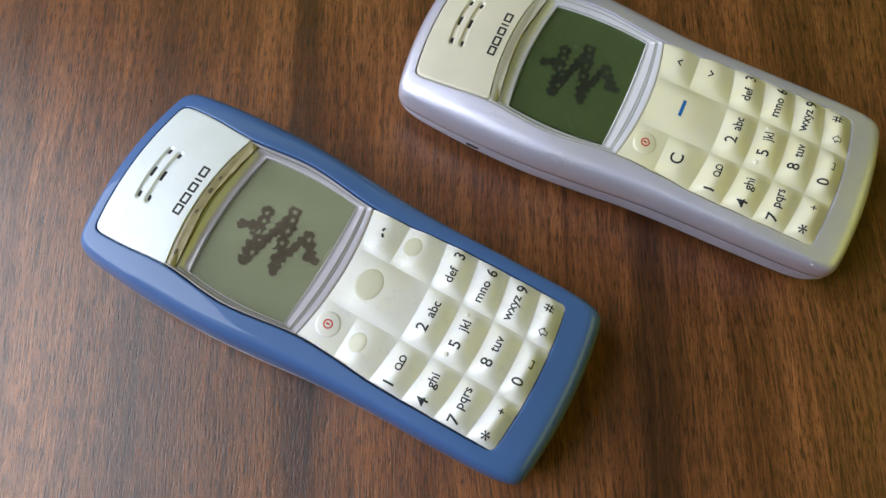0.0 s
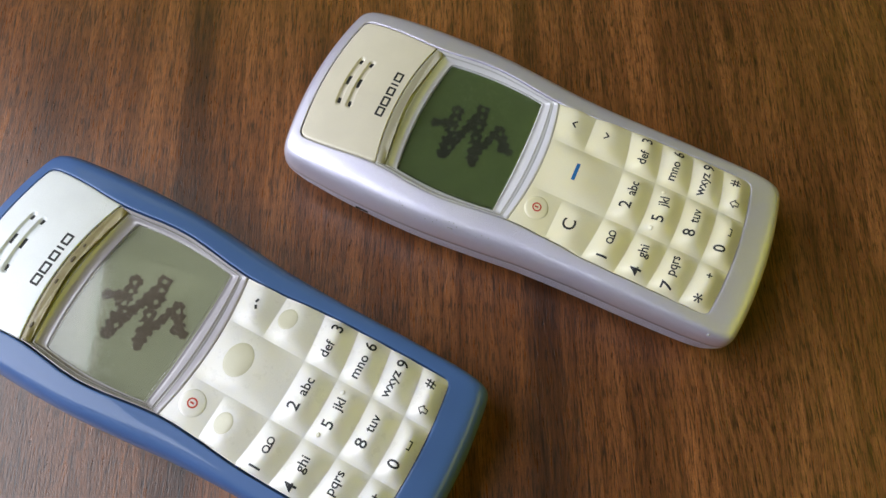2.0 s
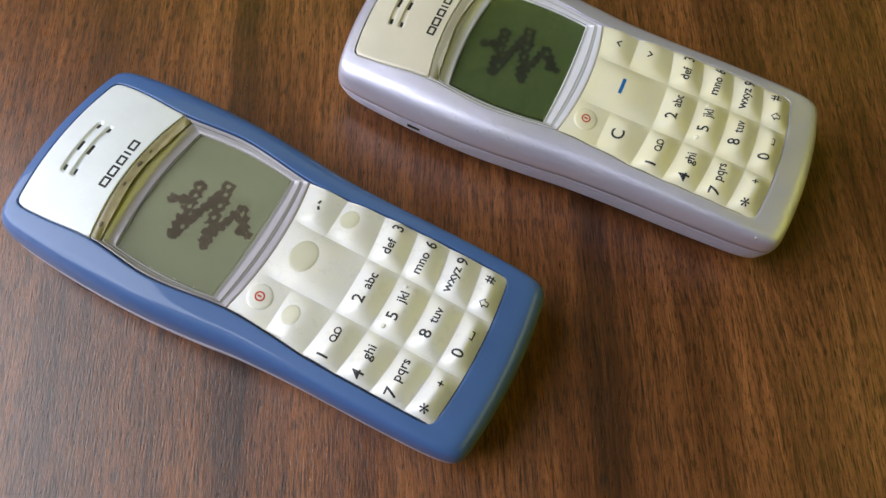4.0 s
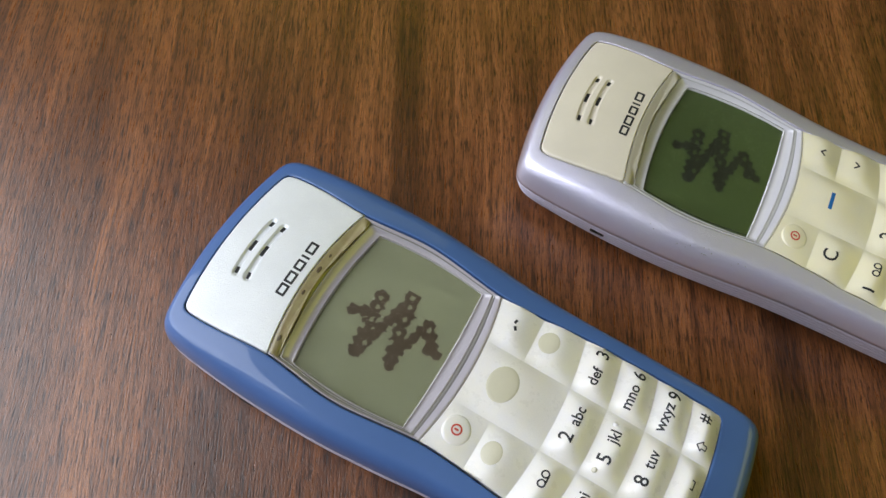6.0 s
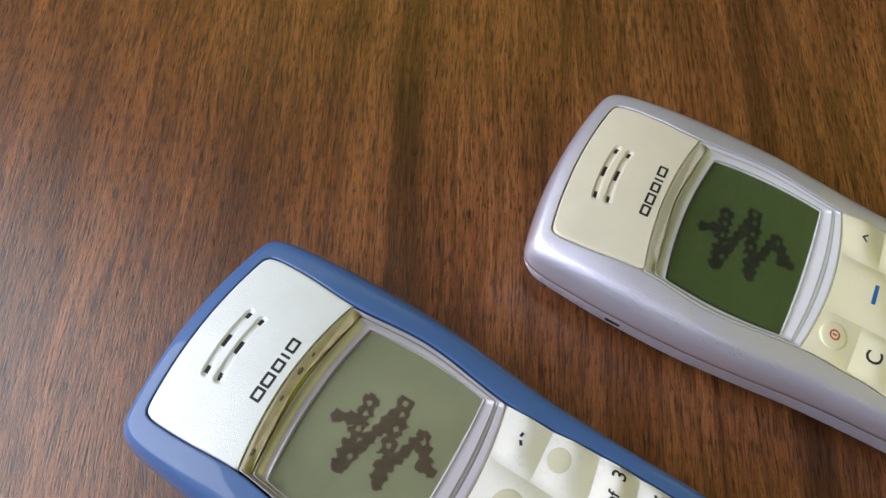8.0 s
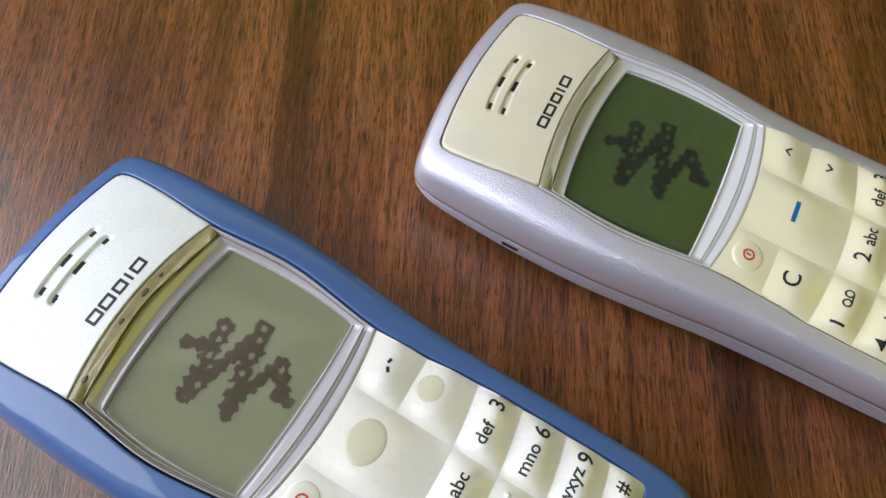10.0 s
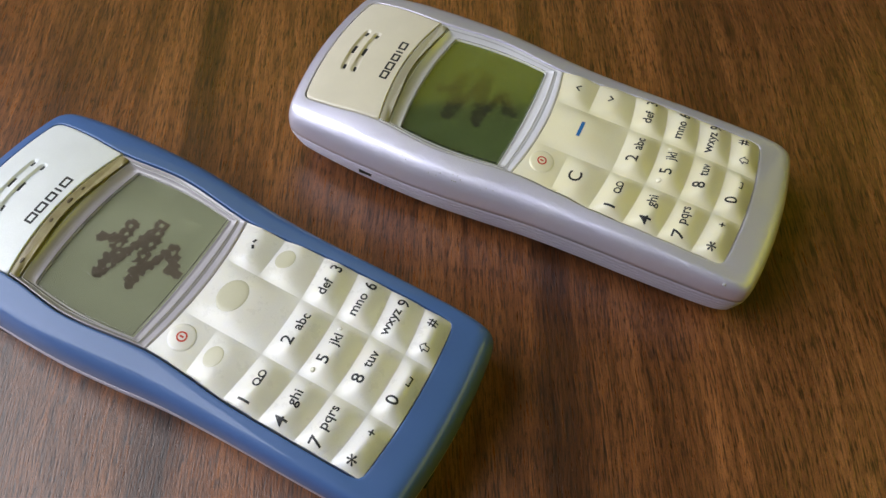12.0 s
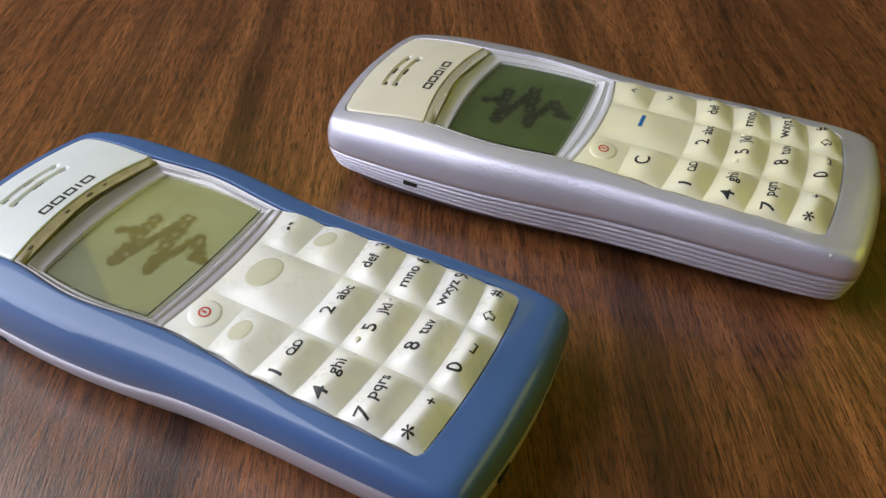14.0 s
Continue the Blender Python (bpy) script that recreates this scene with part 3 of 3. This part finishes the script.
def display(phone, look_of):
    win, lcd = window_outline(0.85 * FOOT["gap"]), lcd_outline()
    profiles = (
        ("window_rim", "frame", [(0.0, -1.6), (0.0, -0.34), (0.02, -0.22), (0.07, -0.16), (0.12, -0.18), (0.14, -0.30), (0.33, -0.46), (0.33, -1.1)], "clear plastic window rim"),
        ("window_groove", "groove", [(0.33, -1.1), (0.34, -0.56), (0.38, -0.60), (0.40, -0.72), (0.47, -0.72), (0.48, -1.3)], "dark groove in the window"),
        ("window_bevel", "frame", [(0.47, -1.4), (0.47, -0.78), (0.49, -0.66), (0.52, -0.66), (0.54, -0.80), (0.72, -1.26), (0.90, -1.86), (0.915, -1.72), (0.95, -1.72), (0.97, -2.0), (1.0, -2.25), (1.0, -3.2)], "sloping inner edge of the window"),
    )
    for name, look_name, profile, label in profiles:
        rings = []
        for f, dz in profile:
            ring = []
            for (x0, y0), (x1, y1) in zip(win, lcd):
                x, y = x0 + (x1 - x0) * f, y0 + (y1 - y0) * f
                flat = 18.2 + 0.012 * (-9 - x)
                z = top_z(x, y) * (1 - f) + flat * f
                ring.append((x, y, z + dz))
            rings.append(ring)
        part(name, loft(bmesh.new(), rings), look_of[look_name], phone, label)
    # yellowed strip beside the earpiece plate
    strip = arc(lambda y: plate_edge(y) + 0.2, -15.6, 15.6) + arc(lambda y: plate_edge(y) + 2.0, 15.4, -15.4)
    part("glue_strip", slab(strip, lambda x, y: top_z(x, y) - 0.12 - 0.10 * max(0, x - plate_edge(y)), 0.35, 4, 0.08), look_of["strip"], phone, "yellowed strip along the window")
    panel = part("display", slab([(x * 1.02 + 0.2, y * 1.02) for x, y in lcd], lambda x, y: 15.9, 0.6, 4, 0.05), look_of["lcd"], phone, "olive green liquid crystal display", smooth=False)
    part("display_picture", stroke_shape(*look_of["shift"]), look_of["dots"], panel, "dark zigzag shape", smooth=False)
    pane = part("lens", slab([(-9.2 + (x + 9.2) * 0.995, y * 0.995) for x, y in lcd], lambda x, y: 17.0, 0.3, 4, 0.05), LENS, phone, "clear scratched lens", smooth=False)
    pane.visible_shadow = False
    rnd = random.Random(look_of["dust"])
    specks = bmesh.new()
    for _ in range(look_of["dust"]):
        x, y, r = rnd.uniform(-19.0, 1.5), rnd.uniform(-13.2, 13.2), rnd.uniform(0.035, 0.075)
        turn = rnd.uniform(0, 3)
        specks.faces.new([specks.verts.new(((x + r * rnd.uniform(0.7, 1.5) * math.cos(turn + k * 1.047)) / 1000, (y + r * math.sin(turn + k * 1.047)) / 1000, 0.01703)) for k in range(6)])
    part("dust", specks, DUST, pane, "pale dust specks", smooth=False)
    if FOOT["gap"] > 0.3:
        for y, r in ((-12.6, 0.42), (-3.4, 0.36), (1.8, 0.5), (5.2, 0.3)):
            flake = disc(plate_edge(y) + 1.0, y, r * 0.7, r * 1.5, 12)
            part("dried_flake", slab(flake, lambda x, y: top_z(x, y) - 0.10, 0.25, 3, 0.1), FLAKE, phone, "brown flake of dried glue")


# ---------------------------------------------------------------- earpiece plate
def slot_centre(k):
    return lambda y: (-38.2, -35.7)[k] + 0.5 * (y / 6.0) ** 2


def plate(phone, look_of):
    def h(x, y):
        z = top_z(x, y) + 0.12
        for k in (0, 1):
            d = abs(x - slot_centre(k)(y))
            e = max(0.0, abs(y + 0.2) - 5.9)
            q = math.hypot(d, e)
            if q < 0.62:
                z -= 0.55 * min(1.0, (0.62 - q) / 0.22)
        return z

    ob = part("earpiece_plate", slab(plate_outline(), h, 2.2, 64, 0.3), look_of["plate"], phone)
    for k in (0, 1):
        for y0, y1 in ((-6.2, -4.9), (-1.2, 1.1), (4.8, 5.9)):
            o = arc(lambda y: slot_centre(k)(y) - 0.33, y0, y1, 6) + arc(lambda y: slot_centre(k)(y) + 0.33, y1, y0, 6)
            part("speaker_hole", slab(o, lambda x, y: top_z(x, y) - 0.36, 0.3, 2, 0.03), HOLE, ob)
    # the maker's mark, as five plain blocks
    flat = lambda x, y: top_z(x, y) + 0.12
    for k in range(5):
        y = (-4.9, -2.2, 0.6, 2.5, 4.6)[k]
        w = (0.95, 1.0, 0.85, 0.0, 1.0)[k]
        if w:
            lines = [((-w, -0.68), (w, -0.68)), ((-w, 0.68), (w, 0.68)), ((-w, -0.86), (-w, 0.86)), ((w, -0.86), (w, 0.86))]
        else:
            lines = [((0, -0.86), (0, 0.86))]
        part("mark", lay(bars(lines, 0.46), -28.3, y, flat, 0.03), INK, ob, smooth=False)


# ---------------------------------------------------------------- covers
def phone_body(phone, look_of, ribs):
    seam = curve_at([(-48, 8.4), (-26, 8.4), (0, 8.2), (10, 9.3), (20, 10.0), (30, 10.5), (45, 10.6), (61, 10.4)]) if not ribs else curve_at([(-48, 5.2), (-30, 4.7), (-10, 4.0), (20, 3.5), (61, 3.6)])
    # front cover: from the seam up over the shoulder to the opening
    rings = []

    def level(inset, zfun):
        ring = [(x, y, zfun(x)) for x, y in outer(inset)]
        rings.append(ring)

    level(1.3 if not ribs else 3.6, seam)
    level(0.65 if not ribs else 1.7, seam)
    level(0.42 if not ribs else 1.3, lambda x: seam(x) + 0.25)
    if ribs:
        for k in range(5):
            for f, d in ((0.0, 0.0), (0.45, 0.0), (0.56, 0.34), (0.80, 0.34), (0.92, 0.0)):
                t = (k + f) / 5
                level(1.15 * (1 - t) ** 1.3 + d, lambda x, t=t: seam(x) + 0.35 + (SIDE(x) - 1.3 - seam(x)) * t)
    else:
        for t in (0.3, 0.6, 0.85):
            level(0.40 * (1 - t) ** 1.5, lambda x, t=t: seam(x) + (SIDE(x) - seam(x)) * t)
    out, inn = outer(0.0), opening(0.0)
    for f, g in SHOULDER:
        ring = []
        for (x0, y0), (x1, y1) in zip(out, inn):
            z0, z1 = SIDE(x0), top_z(x1, y1)
            k = max(0.0, min(1.0, (x0 - 42) / 14))
            full = g ** (1 - (0.35 if ribs else 0.15) * k * k * (3 - 2 * k))
            ring.append((x0 + (x1 - x0) * f, y0 + (y1 - y0) * f, z0 + (z1 - z0) * full))
        rings.append(ring)
    rings.append([(x, y, top_z(x, y) - 0.06) for x, y in opening(-0.03)])
    rings.append([(x, y, top_z(x, y) - 0.25) for x, y in inn])
    rings.append([(x, y, 14.2) for x, y in inn])
    part("front_cover", loft(bmesh.new(), rings, False, True), look_of["cover"], phone)

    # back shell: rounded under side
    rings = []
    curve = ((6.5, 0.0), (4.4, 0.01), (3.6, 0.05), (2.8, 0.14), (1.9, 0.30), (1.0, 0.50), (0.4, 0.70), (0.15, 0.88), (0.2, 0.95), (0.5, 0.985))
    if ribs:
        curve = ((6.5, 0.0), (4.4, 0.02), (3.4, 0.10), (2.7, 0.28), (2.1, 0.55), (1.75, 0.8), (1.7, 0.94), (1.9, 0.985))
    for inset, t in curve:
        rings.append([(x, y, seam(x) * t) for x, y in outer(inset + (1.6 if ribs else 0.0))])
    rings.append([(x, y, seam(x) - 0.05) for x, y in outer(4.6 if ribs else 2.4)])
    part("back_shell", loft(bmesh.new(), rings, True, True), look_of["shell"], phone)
    # slot in the side and sockets in the foot end
    w = HALF_WIDTH(-26.0)
    sx, sz = (0.0010, 0.0016) if ribs else (0.0, 0.0)
    slot = bevelled_box(sx - 0.0268, -(w - (0.3 if ribs else 0.15)) / 1000, sz + 0.0053, sx - 0.0237, -(w - 2.6) / 1000, sz + 0.0067, 0.0002)
    part("side_slot", slot, HOLE, phone)
    if not ribs:
        for y, half in ((5.8, 0.7), (0.5, 1.3), (-9.0, 1.7)):
            part("socket", bevelled_box(0.0580, (y - half) / 1000, 0.0078, 0.0604, (y + half) / 1000, 0.0092, 0.0003), HOLE, phone)


def phone(m, style, label):
    ob = new("mobile_phone")
    ob.matrix_world = m
    tagged(ob, label, "mobile phone", "mobile phones on the table")
    look_of = LOOK[style]
    FOOT["reach"], FOOT["gap"] = (47.6, 0.42) if style == "blue" else (48.3, 0.2)
    phone_body(ob, look_of, style == "silver")
    plate(ob, look_of)
    display(ob, look_of)
    keypad(ob, look_of, style == "blue")
    return ob


phone(BLUE, "blue", "blue mobile phone with white plate and worn milky keys")
silver = phone(SILVER, "silver", "silver-lilac mobile phone with cream plate, cream keys, green display")


def crest(x, f):
    """A point on the near shoulder of the cover, f of the way from the side to the opening."""
    g = max(v for u, v in SHOULDER if u <= f)
    y0, y1 = -HALF_WIDTH(x), -OPEN_WIDTH(x)
    return x, y0 + (y1 - y0) * f, SIDE(x) + (top_z(x, y1) - SIDE(x)) * g


rnd = random.Random(7)
chips = [(-20.2, -21.2, 16.35, 0.5), (-18.2, -21.35, 16.1, 0.22), (-3.0, -20.6, 16.2, 0.25), (53.3, -19.8, 14.4, 0.5)]
chips += [(*crest(rnd.uniform(-17, 6), rnd.choice((0.17, 0.24, 0.31))), rnd.uniform(0.10, 0.17)) for _ in range(16)]
for x, y, z, r in chips:
    chip = bmesh.new()
    bmesh.ops.create_uvsphere(chip, u_segments=12, v_segments=6, radius=r / 1000, matrix=pose(x / 1000, y / 1000, z / 1000))
    part("paint_chip", chip, CHIP, silver, "small bare chip in the paint")
